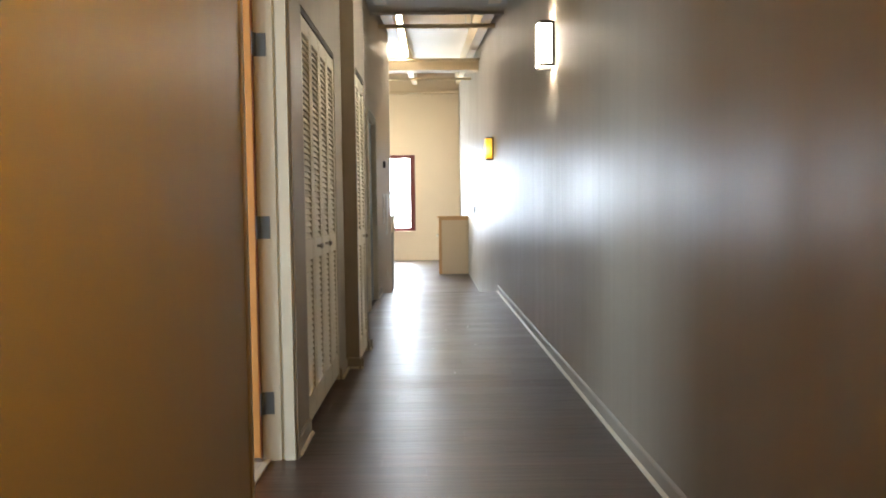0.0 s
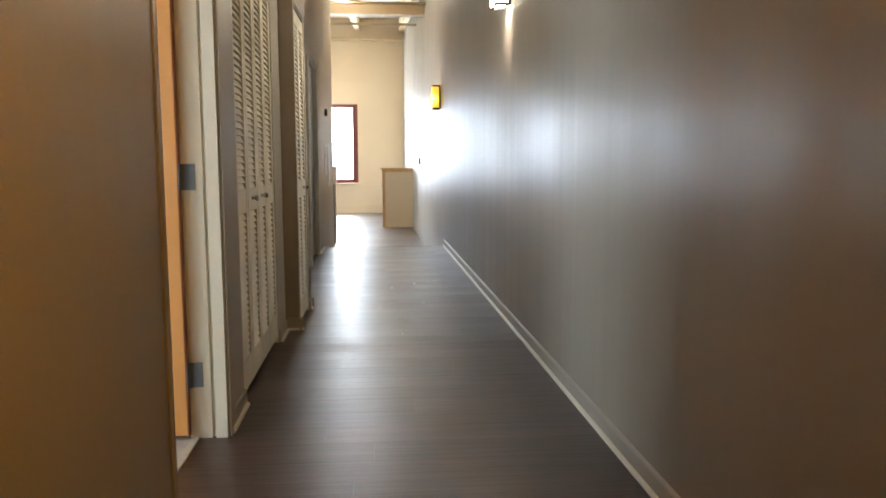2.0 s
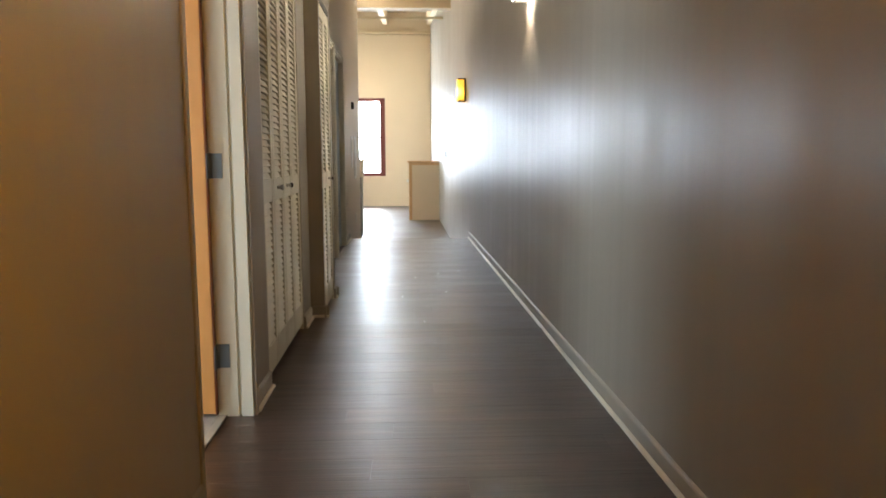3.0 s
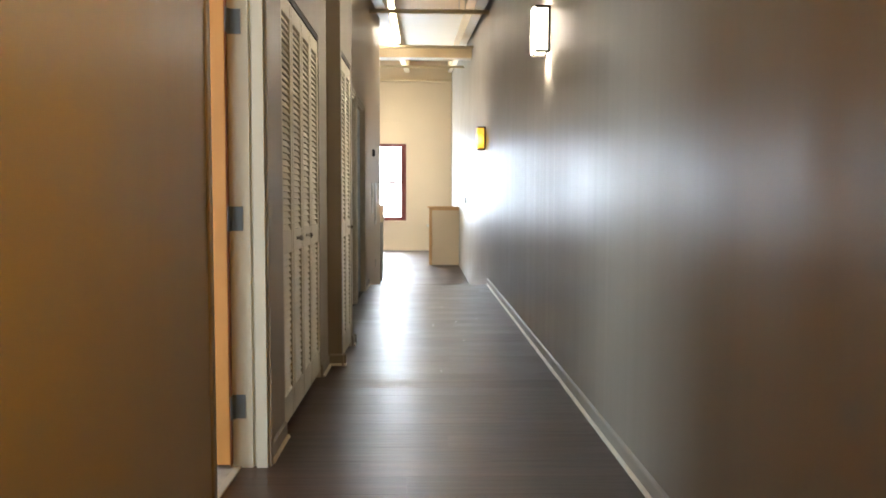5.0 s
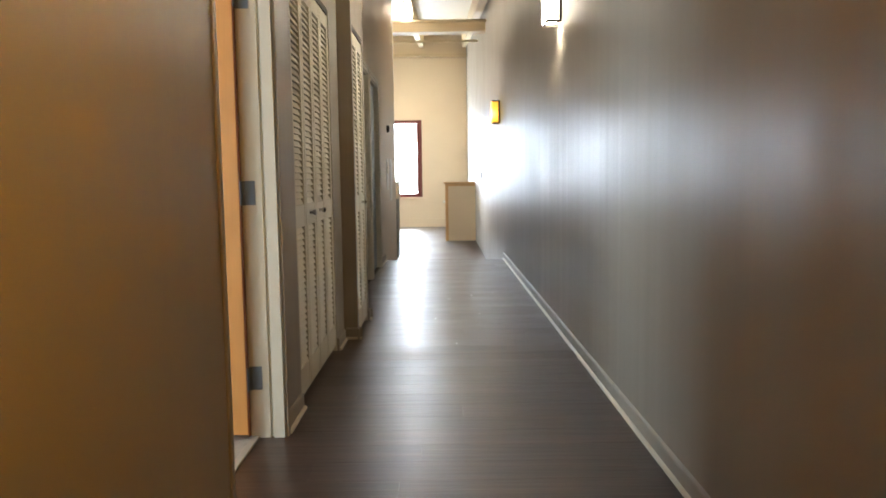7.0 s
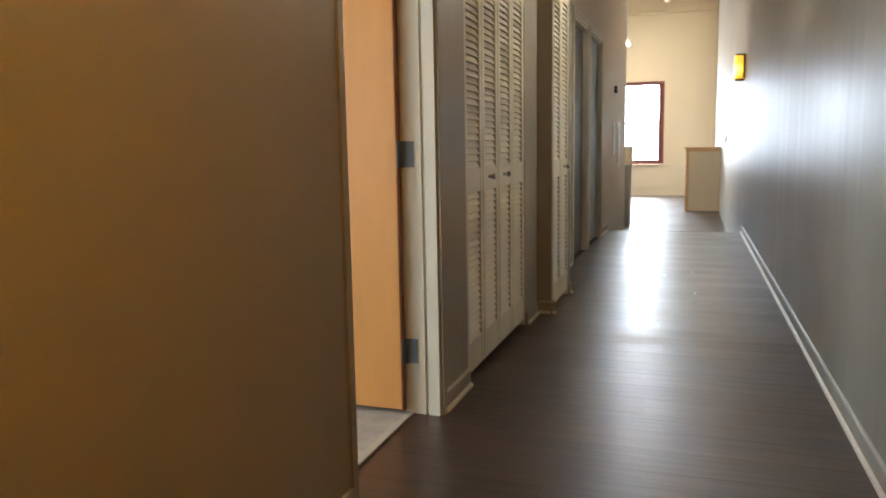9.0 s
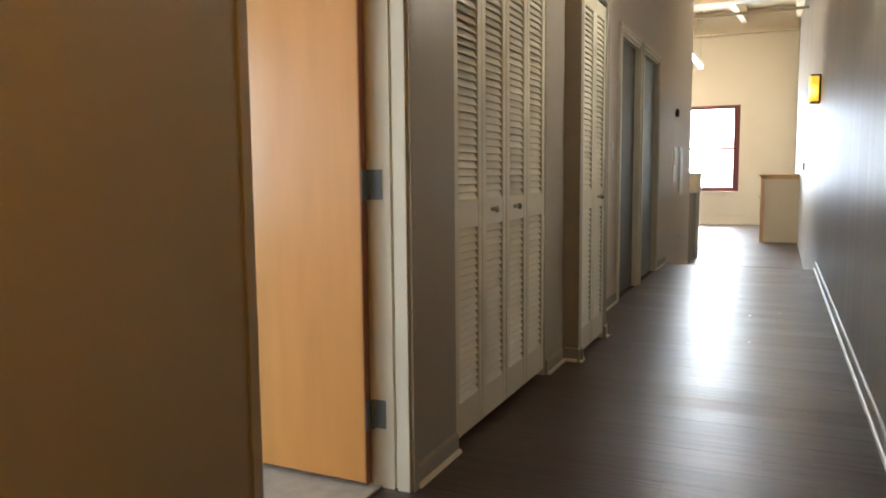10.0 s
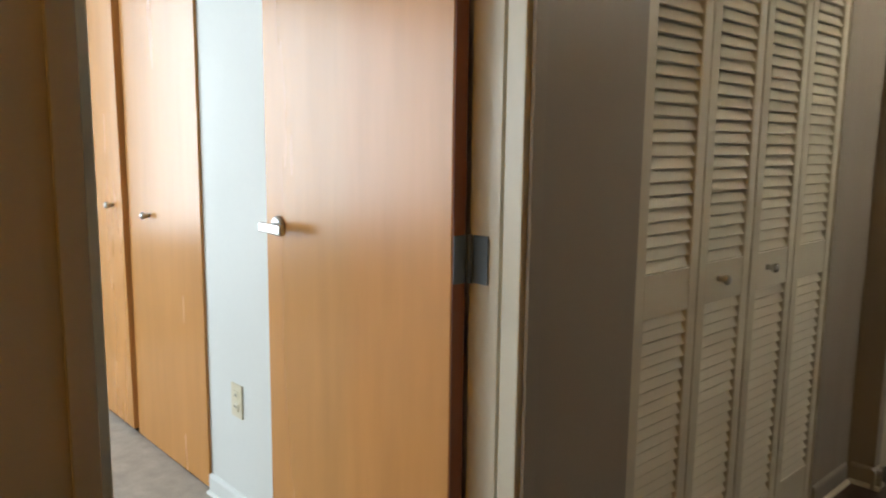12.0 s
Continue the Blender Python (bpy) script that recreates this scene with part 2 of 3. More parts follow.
bm = boxes((LW2 - 0.1, PIL, PILY[0], CL2[0], 0, CEIL_Z), (PIL - 0.1, PIL, CL2[0], CL2[1], CTOP, CEIL_Z), (LW2 - 0.1, PIL, CL2[1], PILY[1], 0, CEIL_Z))
structure("wall_west_2", bm, WALL, "greige wall projection around a narrow closet", "wall")
d = LW2 - 0.13
bm = boxes((d, LW2, PILY[1], DR2[0], 0, 5.6), (d, LW2, DR2[0], DR2[1] + 0.02, TOP2, 5.6), (d, LW2, DR2[1] + 0.02, DR3[0], 0, 5.6),
           (d, LW2, DR3[0], DR3[1] + 0.02, TOP2, 5.6), (d, LW2, DR3[1] + 0.02, EDGE_Y, 0, 5.6), (d, LW2, EDGE_Y, 12.6, LOW, 5.6))
structure("wall_west_3", bm, WALLFARLIT, "greige wall with two doorways beside the steps, far-room light put into its colour", "wall")
structure("wall_south", boxes((-0.6, RW + 0.1, BACK - 0.1, BACK, 0, CEIL_Z)), WALL, "plain greige wall closing the corridor", "wall")

# far room shell
WX = (-2.2, -0.462)
WZ = (0.48, 2.84)
bm = boxes((-6.0, WX[0], 23.4, 23.75, LOW, 5.8), (WX[1], 1.2, 23.4, 23.75, LOW, 5.8), (WX[0], WX[1], 23.4, 23.75, LOW, WZ[0]), (WX[0], WX[1], 23.4, 23.75, WZ[1], 5.8))
structure("wall_north", bm, CREAM, "cream painted brick end wall with a tall window", "wall")
sides = [(-6.3, -6.0, 12.5, 13.7, LOW, 5.8)]
for wy in (14.6, 17.6, 20.6):
    sides += [(-6.3, -6.0, wy - 0.9, wy + 0.9, LOW, WZ[0]), (-6.3, -6.0, wy - 0.9, wy + 0.9, WZ[1], 5.8), (-6.3, -6.0, wy + 0.9, min(wy + 2.1, 23.75), LOW, 5.8)]
structure("wall_side", boxes(*sides), CREAM, "cream wall with window openings", "wall")
structure("wall_cross", boxes((-6.3, LW2 - 0.13, 12.47, 12.6, LOW, 5.8)), CREAM, "plain cream cross wall", "wall")


def deck(y):
    return 3.78 + 0.105 * (y - 8.3)


def sloped(x0, x1, y0, y1, drop0, drop1):
    bm = bmesh.new()
    vs = box(bm, x0, x1, y0, y1, 0, 1)
    for v in vs:
        v.co.z = deck(v.co.y) - (drop0 if v.co.z > 0.5 else drop1)
    return bm


structure("ceiling_far", sloped(-6.3, 1.2, 8.3, 23.75, -0.1, 0.0), TIMBER, "cream painted sloping plank roof deck", "ceiling")
structure("ceiling_corridor", boxes((-0.6, RW + 0.1, BACK, CEIL_END, CEIL_Z, CEIL_Z + 0.14)), CEIL, "flat dim greige corridor ceiling", "ceiling")
structure("trim", block(LW2, RW + 0.01, CEIL_END - 0.008, CEIL_END + 0.012, CEIL_Z - 0.03, CEIL_Z + 0.15, 0.003), CEIL, "dim greige fascia board at the end of the corridor ceiling", "trim")
structure("ceiling_infill", boxes((-0.7, RW, CEIL_END - 0.03, CEIL_END - 0.01, CEIL_Z + 0.1, 3.95)), CEIL, "plain infill above the corridor ceiling", "ceiling")
for x in (0.88, -0.42, -1.75, -3.1, -4.4, -5.6):
    structure("roof_joist", sloped(x - 0.07, x + 0.07, 8.3, 23.4, 0.004, 0.36), TIMBER, "cream painted timber roof joist", "beam")
structure("roof_beam", boxes((-6.0, RW - 0.002, 13.9, 14.15, 3.675, 3.89)), TIMBER, "cream painted timber cross beam", "beam")
structure("wall_plate_beam", boxes((-6.0, RW - 0.002, 23.2, 23.396, 4.71, 4.79)), TIMBER, "cream painted timber ledger on the end wall", "beam")

structure("floor", boxes((LW - 0.13, RW + 0.06, BACK, EDGE_Y, -0.06, -0.012)), GAP, "dark floor bed below the planks", "floor")
structure("floor_lower", boxes((-6.0, RW, 10.76, 23.4, LOW - 0.1, LOW)), FLOOR, "glossy dark brown plank floor of the lower room", "floor")

# bedroom shell
structure("floor_bedroom", boxes((-4.3, -0.585, -1.0, 3.46, -0.05, 0.006)), CARPET, "speckled beige bedroom carpet", "floor")
structure("wall_bedroom_north", boxes((-1.98, LW - 0.13, 3.46, 3.56, 0, 2.8), (-4.3, -1.98, 3.46, 3.56, 2.1, 2.8)), BEDWALL, "pale blue grey bedroom wall", "wall")
structure("wall_bedroom_west", boxes((-4.4, -4.3, -1.0, -0.7, 0, 2.8), (-4.4, -4.3, 2.7, 3.56, 0, 2.8), (-4.4, -4.3, -0.7, 2.7, 0, 0.64), (-4.4, -4.3, -0.7, 2.7, 2.25, 2.8)), BEDWALL, "pale bedroom wall with a window opening", "wall")
structure("wall_bedroom_south", boxes((-4.3, LW - 0.13, -1.1, -1.0, 0, 2.8)), BEDWALL, "plain pale bedroom wall", "wall")
structure("ceiling_bedroom", boxes((-4.4, LW - 0.13, -1.1, 3.56, 2.8, 2.9)), BEDWALL, "plain bedroom ceiling", "ceiling")

# ---- trim of the corridor ----


def profile_run(points, a, b, along="y"):
    """A moulding: points (out, up) swept from a to b; out is measured along +x (or +y for runs along x)."""
    bm = bmesh.new()
    ends = []
    for s in (a, b):
        ends.append([bm.verts.new((o, s, u) if along == "y" else (s, o, u)) for o, u in points])
    n = len(points)
    for i in range(n):
        bm.faces.new((ends[0][i], ends[0][(i + 1) % n], ends[1][(i + 1) % n], ends[1][i]))
    bm.faces.new(ends[0])
    bm.faces.new(ends[1])
    bmesh.ops.recalc_face_normals(bm, faces=bm.faces)
    return bm


BASE = [(0, 0), (0.013, 0), (0.013, 0.066), (0.010, 0.073), (0.004, 0.077), (0, 0.078)]
SHOE = [(0.0135, 0.0), (0.027, 0.0), (0.026, 0.006), (0.023, 0.011), (0.018, 0.014), (0.0135, 0.015)]


def baseboard(face, a, b, side, along="y", z=0.0, paint=None):
    """side: +1 when the room lies towards + of the wall face."""
    pts = [(face + side * o, u + z) for o, u in BASE]
    ob = structure("baseboard", profile_run(pts, a, b, along), paint or WALLGLOSS, "painted baseboard with a slim shoe moulding", "baseboard")
    shoe = part("shoe_moulding", profile_run([(face + side * o, u + z) for o, u in SHOE], a, b, along), paint or TRIM, ob)
    return ob, shoe


for ob in baseboard(RW, BACK, EDGE_Y, -1):
    out_of_square(ob)
baseboard(LN, BACK, DOOR[0] - 0.048, 1)
baseboard(LW, DOOR[1] + 0.044, CL1[0] - 0.004, 1)
baseboard(LW, CL1[1] + 0.01, PILY[0] - 0.032, 1)
baseboard(PILY[0], LW + 0.014, PIL + 0.03, -1, "x")
baseboard(PIL, PILY[0] - 0.03, CL2[0] - 0.004, 1)
baseboard(PIL, CL2[1] + 0.004, PILY[1] + 0.03, 1)
baseboard(PILY[1], LW2 + 0.014, PIL + 0.03, 1, "x")
baseboard(LW2, PILY[1] + 0.032, DR2[0] - 0.072, 1)
baseboard(LW2, DR3[1] + 0.068, EDGE_Y, 1)
baseboard(LW2, 10.8, 12.6, 1, z=LOW)


def doorway(name, face, y0, y1, top, depth, label):
    """Frame of an opening: jambs lining the wall, a stop, and a stepped casing on the corridor side."""
    jamb = boxes((face - depth - 0.004, face + 0.002, y0 - 0.002, y0 + 0.018, 0, top), (face - depth - 0.004, face + 0.002, y1 - 0.001, y1 + 0.019, 0, top),
                 (face - depth - 0.004, face + 0.002, y0 + 0.018, y1 - 0.001, top - 0.018, top + 0.002))
    ob = structure(name, jamb, TRIM, label, "door frame")
    for sgn, e in ((-1, y0), (1, y1)):
        lo, hi = sorted((e + (0.004 if sgn > 0 else 0.017), e + sgn * 0.031))
        part("casing", block(face + 0.003, face + 0.017, lo, hi, 0, top + 0.03, 0.003), TRIM, ob)
        lo, hi = sorted((e + sgn * (0.034 if sgn > 0 else 0.0315), e + sgn * 0.066))
        part("casing", block(face, face + 0.022, lo, hi, 0, top + 0.072, 0.004), TRIM, ob)
    part("casing", block(face, face + 0.015, y0 - 0.003, y1 + 0.003, top + 0.002, top + 0.034, 0.003), TRIM, ob)
    part("casing", block(face, face + 0.021, y0 - 0.035, y1 + 0.035, top + 0.036, top + 0.072, 0.004), TRIM, ob)
    return ob


def pressed_frame(name, face, y0, y1, top, depth, label):
    """Pressed frame: a rebated jamb, a raised stop band beyond a groove, and flat faces lapping the wall."""
    back, mid = face - depth - 0.006, face - 0.054
    jamb = boxes((back, mid, y0 - 0.014, y0, 0, top), (back, mid, y1, y1 + 0.019, 0, top), (back, mid, y0, y1, top, top + 0.018))
    ob = structure(name, jamb, TRIM, label, "door frame")
    part("groove", boxes((mid, face - 0.002, y0 - 0.014, y0 - 0.013, 0, top), (mid, face - 0.002, y1 + 0.016, y1 + 0.019, 0, top)), TRIM, ob)
    for lo, hi, z0, z1 in ((y0 - 0.0125, y0 + 0.004, 0, top), (y1 - 0.006, y1 + 0.0155, 0, top), (y0 + 0.004, y1 - 0.006, top - 0.006, top + 0.0155)):
        part("stop", block(face - 0.040, face + 0.009, lo, hi, z0, z1, 0.003), TRIM, ob)
    for x0, lo, hi, z0, z1 in ((LN, y0 - 0.046, y0 - 0.0125, 0, top + 0.044), (face + 0.0125, y1 + 0.005, y1 + 0.042, 0, top + 0.044), (face + 0.0125, y0 - 0.0125, y1 + 0.005, top + 0.0165, top + 0.044)):
        part("face", block(x0, face + 0.022, lo, hi, z0, z1, 0.002), WALLGLOSS, ob, "greige painted frame face")
    part("face_back", boxes((face, face + 0.0123, y1 + 0.0165, y1 + 0.040, 0, top + 0.04)), TRIM, ob)
    return ob


pressed_frame("door_1", LW, DOOR[0], DOOR[1], TOP, 0.13, "cream painted bedroom door frame, door swung open")
doorway("door_2", LW2, DR2[0], DR2[1], TOP2, 0.13, "cream painted frame of a closed dark grey door")
doorway("door_3", LW2, DR3[0], DR3[1], TOP2, 0.13, "cream painted frame of a closed grey door with a daylight tint")
structure("threshold", block(-0.598, -0.566, DOOR[0] + 0.002, DOOR[1] - 0.002, 0.001, 0.010, 0.004), THRESH, "worn beige threshold strip between carpet and planks", "threshold")

# ---- bedroom door, standing open ----


def hinge(parent, z):
    h = part("hinge", block(0.0035, 0.006, -0.017, 0.017, z - 0.05, z + 0.05, 0.001), DARKSTEEL, parent, "grey steel hinge")
    part("hinge_leaf", block(0.012, 0.054, 0.0295, 0.0325, z - 0.05, z + 0.05, 0.0008), DARKSTEEL, h)
    part("hinge_barrel", turned([(z - 0.05, 0.006), (z + 0.05, 0.006)], "z", 12, (0.008, 0.0235, 0)), DARKSTEEL, h)


door = thing("bedroom_door", (-0.602, 3.377, 0.0), "maple veneer flush door with a chrome lever, standing open", "door")
door.rotation_euler = (0, 0, -0.012)
part("leaf", block(-0.762, 0.0, -0.019, 0.019, 0.03, 2.10, 0.002), MAPLE, door)
part("edge_band", block(0.0005, 0.003, -0.017, 0.017, 0.022, 2.098), EDGE, door, "dark red-brown hinge edge")
for z in (0.262, 1.045, 1.84):
    hinge(door, z)
rose = part("rose", turned([(-0.032, 0.022), (-0.028, 0.027), (-0.0192, 0.028)], "y", 28, (-0.692, 0, 1.05)), STEEL, door, "chrome rose")
part("neck", turned([(-0.070, 0.010), (-0.034, 0.010)], "y", 16, (-0.692, 0, 1.05)), STEEL, rose)
part("lever", block(-0.705, -0.592, -0.076, -0.060, 1.037, 1.063, 0.004), STEEL, rose, "square chrome lever")

# ---- louvred closets ----
Y_KNOB = [(0.0, 0.009), (0.012, 0.007), (0.018, 0.012), (0.026, 0.015), (0.033, 0.012), (0.036, 0.004)]


def louvre_leaf(parent, x, y0, y1, top, knob_y, slat_meshes):
    """One leaf of a folding closet door: stiles, rails and two fields of tilted slats; front at x."""
    t, s = 0.028, 0.043
    leaf = part("leaf", rounded(boxes((x - t, x, y0, y0 + s, 0.035, top), (x - t, x, y1 - s, y1, 0.035, top)), 0.003, 1), TRIM, parent)
    for z0, z1 in ((0.036, 0.175), (0.862, 0.972), (top - 0.085, top - 0.001)):
        part("rail", block(x - t + 0.001, x - 0.001, y0 + s - 0.002, y1 - s + 0.002, z0, z1, 0.002), TRIM, leaf)
    width = round(y1 - y0 - 2 * s + 0.006, 4)
    if width not in slat_meshes:
        b = block(-0.0175, 0.0175, -width / 2, width / 2, -0.0032, 0.0032, 0.0022)
        slat_meshes[width] = mesh_of("slat", b, TRIM)
    for z0, z1 in ((0.175, 0.862), (0.972, top - 0.085)):
        n = round((z1 - z0) / 0.0315)
        for i in range(n):
            ob = new("slat", slat_meshes[width])
            ob.parent = leaf
            ob.location = (x - t / 2 - 0.0005, (y0 + y1) / 2, z0 + (i + 0.5) * (z1 - z0) / n)
            ob.rotation_euler = (0, radians(61 + random.uniform(-1.5, 1.5)), 0)
    if knob_y:
        part("knob", turned([(a + x - 0.001, r) for a, r in Y_KNOB], "x", 20, (0, knob_y, 0.925)), STEEL, leaf, "satin steel knob")


SLATS = {}


def closet(y0, y1, face, pairs, label, group):
    w = (y1 - y0 - 0.012) / (2 * len(pairs))
    y = y0 + 0.004
    for knobs in pairs:
        ob = thing("folding_closet_door", (0, 0, 0), label, "closet door", group)
        for k in knobs:
            louvre_leaf(ob, face - 0.005, y + 0.0015, y + w - 0.0015, CTOP - 0.035, y + k * w if k else 0, SLATS)
            y += w
        y += 0.004
    track = structure("trim", boxes((face - 0.05, face - 0.004, y0 + 0.001, y1 - 0.001, CTOP - 0.028, CTOP - 0.001)), BLACK, "dark closet door track", "track")
    part("opening_lining", boxes((face - 0.10, face - 0.001, y0 - 0.002, y0 + 0.003, 0, CTOP), (face - 0.10, face - 0.001, y1 - 0.003, y1 + 0.002, 0, CTOP)), TRIM, track)
    structure("wall_closet", boxes((face - 0.64, face - 0.62, y0 - 0.05, y1 + 0.05, 0, 2.4), (face - 0.62, face - 0.102, y0 - 0.05, y0 - 0.03, 0, 2.4), (face - 0.62, face - 0.102, y1 + 0.03, y1 + 0.05, 0, 2.4),
                                   (face - 0.62, face - 0.102, y0 - 0.03, y1 + 0.03, 2.38, 2.4)), BEDWALL, "plain closet inside walls", "wall")
    structure("floor_closet", boxes((face - 0.62, face - 0.003, y0, y1, -0.05, -0.004)), CARPET, "closet floor", "floor")


closet(*CL1, LW, [(0, 0.38), (0.37, 0)], "cream louvred bifold closet doors with satin knobs, closed", "corridor bifold doors")
closet(*CL2, PIL, [(0, 0.40)], "narrow cream louvred bifold closet door, closed", "corridor bifold doors")

# ---- closed doors further along ----


def closed_door(y0, y1, mat, label):
    """Flush door set back in its frame, with three hinges."""
    ob = thing("corridor_door", (LW2 - 0.038, y0, 0.0), label, "door", "closed corridor doors")
    part("leaf", block(-0.04, 0.0, 0.021, y1 - y0 - 0.004, 0.010, TOP2 - 0.02, 0.002), mat, ob)
    for z in (0.26, 1.05, 1.86):
        part("hinge", turned([(z - 0.045, 0.007), (z + 0.045, 0.007)], "z", 12, (0.006, 0.024, 0)), DARKSTEEL, ob)


# Unseen panel plus sill strip, added to stop sky light leaking under the doors.
structure("leak_panel", boxes((d - 0.03, d - 0.002, DR2[0] - 0.1, DR3[1] + 0.1, -0.1, 2.4)), WALLFARLIT, "added unseen panel keeping sky light out behind the doors", "wall")
structure("floor_sill", boxes((d - 0.002, LW2 - 0.002, DR2[0] - 0.1, DR3[1] + 0.1, -0.06, -0.004)), GAP, "dark floor strip under the closed doors", "floor")
closed_door(*DR2, GREYDOOR, "dark grey painted flush door, closed")
closed_door(*DR3, SHEENDOOR, "grey painted flush door, closed, daylight sheen put into its blue tint")

# ---- wall fixtures ----


def sconce(y, z, glass, side, label):
    """Box sconce: a black frame round glass panes, on the long wall."""
    h, w, dp = 0.15, 0.085, 0.11
    ob = thing("wall_sconce", (east(y), y, z), label, "wall lamp", "corridor sconces")
    part("back_plate", block(-0.012, 0.0, -w + 0.012, w - 0.012, -h + 0.012, h - 0.012, 0.003), BLACK, ob)
    for s in (-1, 1):
        part("frame_band", rounded(boxes((-dp, -dp + 0.012, -w, w, s * h - 0.009, s * h + 0.009), (-dp - 0.002, -0.002, -w - 0.003, -w + 0.010, s * h - 0.009, s * h + 0.009), (-dp + 0.012, -0.002, w - 0.010, w, s * h - 0.009, s * h + 0.009)), 0.001, 1), BLACK, ob)
        part("frame_post", block(-0.022, -0.002, s * w - 0.006, s * w + 0.006, -h + 0.006, h - 0.006, 0.001), BLACK, ob)
        part("side_glass", block(-dp + 0.006, -0.014, s * (w - 0.006) - 0.002, s * (w - 0.006) + 0.002, -h + 0.006, h - 0.006), side, ob)
    n, bm = 8, bmesh.new()
    cols = []
    for i in range(n + 1):
        u = -1 + 2 * i / n
        cols.append([bm.verts.new((-dp - 0.010 * (1 - u * u) + o, u * (w - 0.002), v)) for o in (0.0, 0.004) for v in (-h + 0.005, h - 0.005)])
    for a, b in zip(cols, cols[1:]):
        for i, j in ((0, 1), (1, 3), (3, 2), (2, 0)):
            bm.faces.new((a[i], a[j], b[j], b[i]))
    bm.faces.new(cols[0][i] for i in (0, 1, 3, 2))
    bm.faces.new(cols[-1][i] for i in (0, 1, 3, 2))
    bmesh.ops.recalc_face_normals(bm, faces=bm.faces)
    part("front_glass", bm, glass, ob)
    return ob


sconce(5.58, 2.295, GLASSLIT, OPAL, "lit box wall sconce with white glass and black frame")
sconce(10.85, 1.985, AMBERLIT, AMBERLIT, "lit box wall sconce with amber glass and black frame")
sconce(0.60, 2.295, AMBERBRIGHT, AMBERLIT, "lit box wall sconce with amber glass and black frame")


def wall_plate(name, x, y, z, side, w, h, mat, label, category):
    ob = thing(name, (x, y, z), label, category)
    part("plate", block(*sorted((0, side * 0.008)), -w / 2, w / 2, -h / 2, h / 2, 0.002), mat, ob)
    return ob


sw = wall_plate("light_switch", LW2, 7.16, 1.24, 1, 0.075, 0.13, WHITE, "white toggle light switch plate on the wall", "light switch")
part("toggle", block(0.008, 0.020, -0.006, 0.006, -0.012, 0.012, 0.002), WHITE, sw)
th = thing("thermostat", (LW2, 10.95, 1.785), "dark round thermostat on the wall", "thermostat")
part("dial", turned([(0, 0.05), (0.02, 0.052), (0.034, 0.045), (0.038, 0.02)], "x", 28), BLACK, th)
pan = wall_plate("breaker_panel", LW2, 11.48, 1.065, 1, 0.38, 0.62, WHITE, "white steel breaker panel cover on the wall", "breaker panel")
part("panel_door", block(0.008, 0.016, -0.14, 0.14, -0.26, 0.26, 0.003), WHITE, pan)
pan = wall_plate("intercom_panel", LW2, 10.87, 1.145, 1, 0.28, 0.43, WHITE, "white intercom panel on the wall", "intercom")
part("grille", block(0.008, 0.014, -0.09, 0.09, 0.0, 0.17, 0.002), IVORY, pan)
pl = wall_plate("wall_outlet", LW2, 11.5, 0.18, 1, 0.075, 0.118, WHITE, "white outlet plate low on the wall", "outlet")
part("socket", block(0.008, 0.012, -0.017, 0.017, 0.010, 0.042, 0.002), IVORY, pl)
box_ = wall_plate("wall_control", east(15.35), 15.35, 1.12, -1, 0.11, 0.15, BLACK, "small dark control box on the wall", "wall control")
part("cover", block(-0.03, -0.008, -0.045, 0.045, -0.06, 0.06, 0.004), GREYPANEL, box_)

# ---- bedroom ----
out = thing("wall_outlet", (-1.75, 3.46, 0.41), "ivory duplex outlet on the bedroom wall", "outlet")
part("plate", block(-0.036, 0.036, -0.007, 0, -0.058, 0.058, 0.002), IVORY, out)
for z in (-0.021, 0.021):
    s = part("socket", block(-0.017, 0.017, -0.010, -0.006, z - 0.014, z + 0.014, 0.003), IVORY, out)
    for x in (-0.006, 0.006):
        part("slot", block(x - 0.0012, x + 0.0012, -0.0108, -0.0098, z - 0.004, z + 0.005), BLACK, s)
baseboard(3.46, -1.968, LW - 0.14, -1, "x", paint=BEDWALL)
for x0, x1, kx in ((-2.652, -1.97, -2.43), (-3.34, -2.664, -2.77)):
    ob = thing("bedroom_closet_door", (0, 0, 0), "tall maple veneer closet door with a steel knob, closed", "closet door", "bedroom closet doors")
    part("leaf", block(x0, x1, 3.449, 3.483, 0.02, 2.08, 0.002), MAPLE, ob)
    part("knob", turned([(3.449 - a, r) for a, r in Y_KNOB], "y", 20, (kx, 0, 0.98)), STEEL, ob)
    if x0 < -3:
        ob.location, ob.rotation_euler = (0, -0.016, 0), (radians(0.3), 0, 0)
structure("wall_bedroom_closet", boxes((-4.3, -1.98, 4.05, 4.1, 0, 2.3), (-2.04, -1.98, 3.56, 4.05, 0, 2.3), (-4.3, -3.35, 3.43, 3.458, 0, 2.3)), BEDWALL, "plain closet inside walls", "wall")

# ---- steps and lower room ----
for i in range(3):
    z = -0.15 * (i + 1)
    st = structure("stair_step", boxes((LW2, RW, EDGE_Y + 0.28 * i, EDGE_Y + 0.28 * (i + 1), z - 0.15, z)), FLOOR, "dark plank step down to the lower room", "step")
structure("stair_riser", boxes((LW2, RW, EDGE_Y - 0.02, EDGE_Y, -0.15, -0.003)), FLOOR, "dark plank nosing at the edge of the upper floor", "step")

HX, HY, HZ = 0.24, 18.3, 0.97
half = thing("half_wall", (HX, HY, LOW), "cream half wall with a clear pine cap and corner post", "half wall")
hh = HZ - LOW
part("panel", block(0.07, RW - HX - 0.002, 0.0, 0.11, 0.0, hh - 0.04), CREAM, half)
part("cap", block(-0.04, RW - HX - 0.002, -0.03, 0.14, hh - 0.038, hh, 0.006), PINE, half, "clear pine cap")
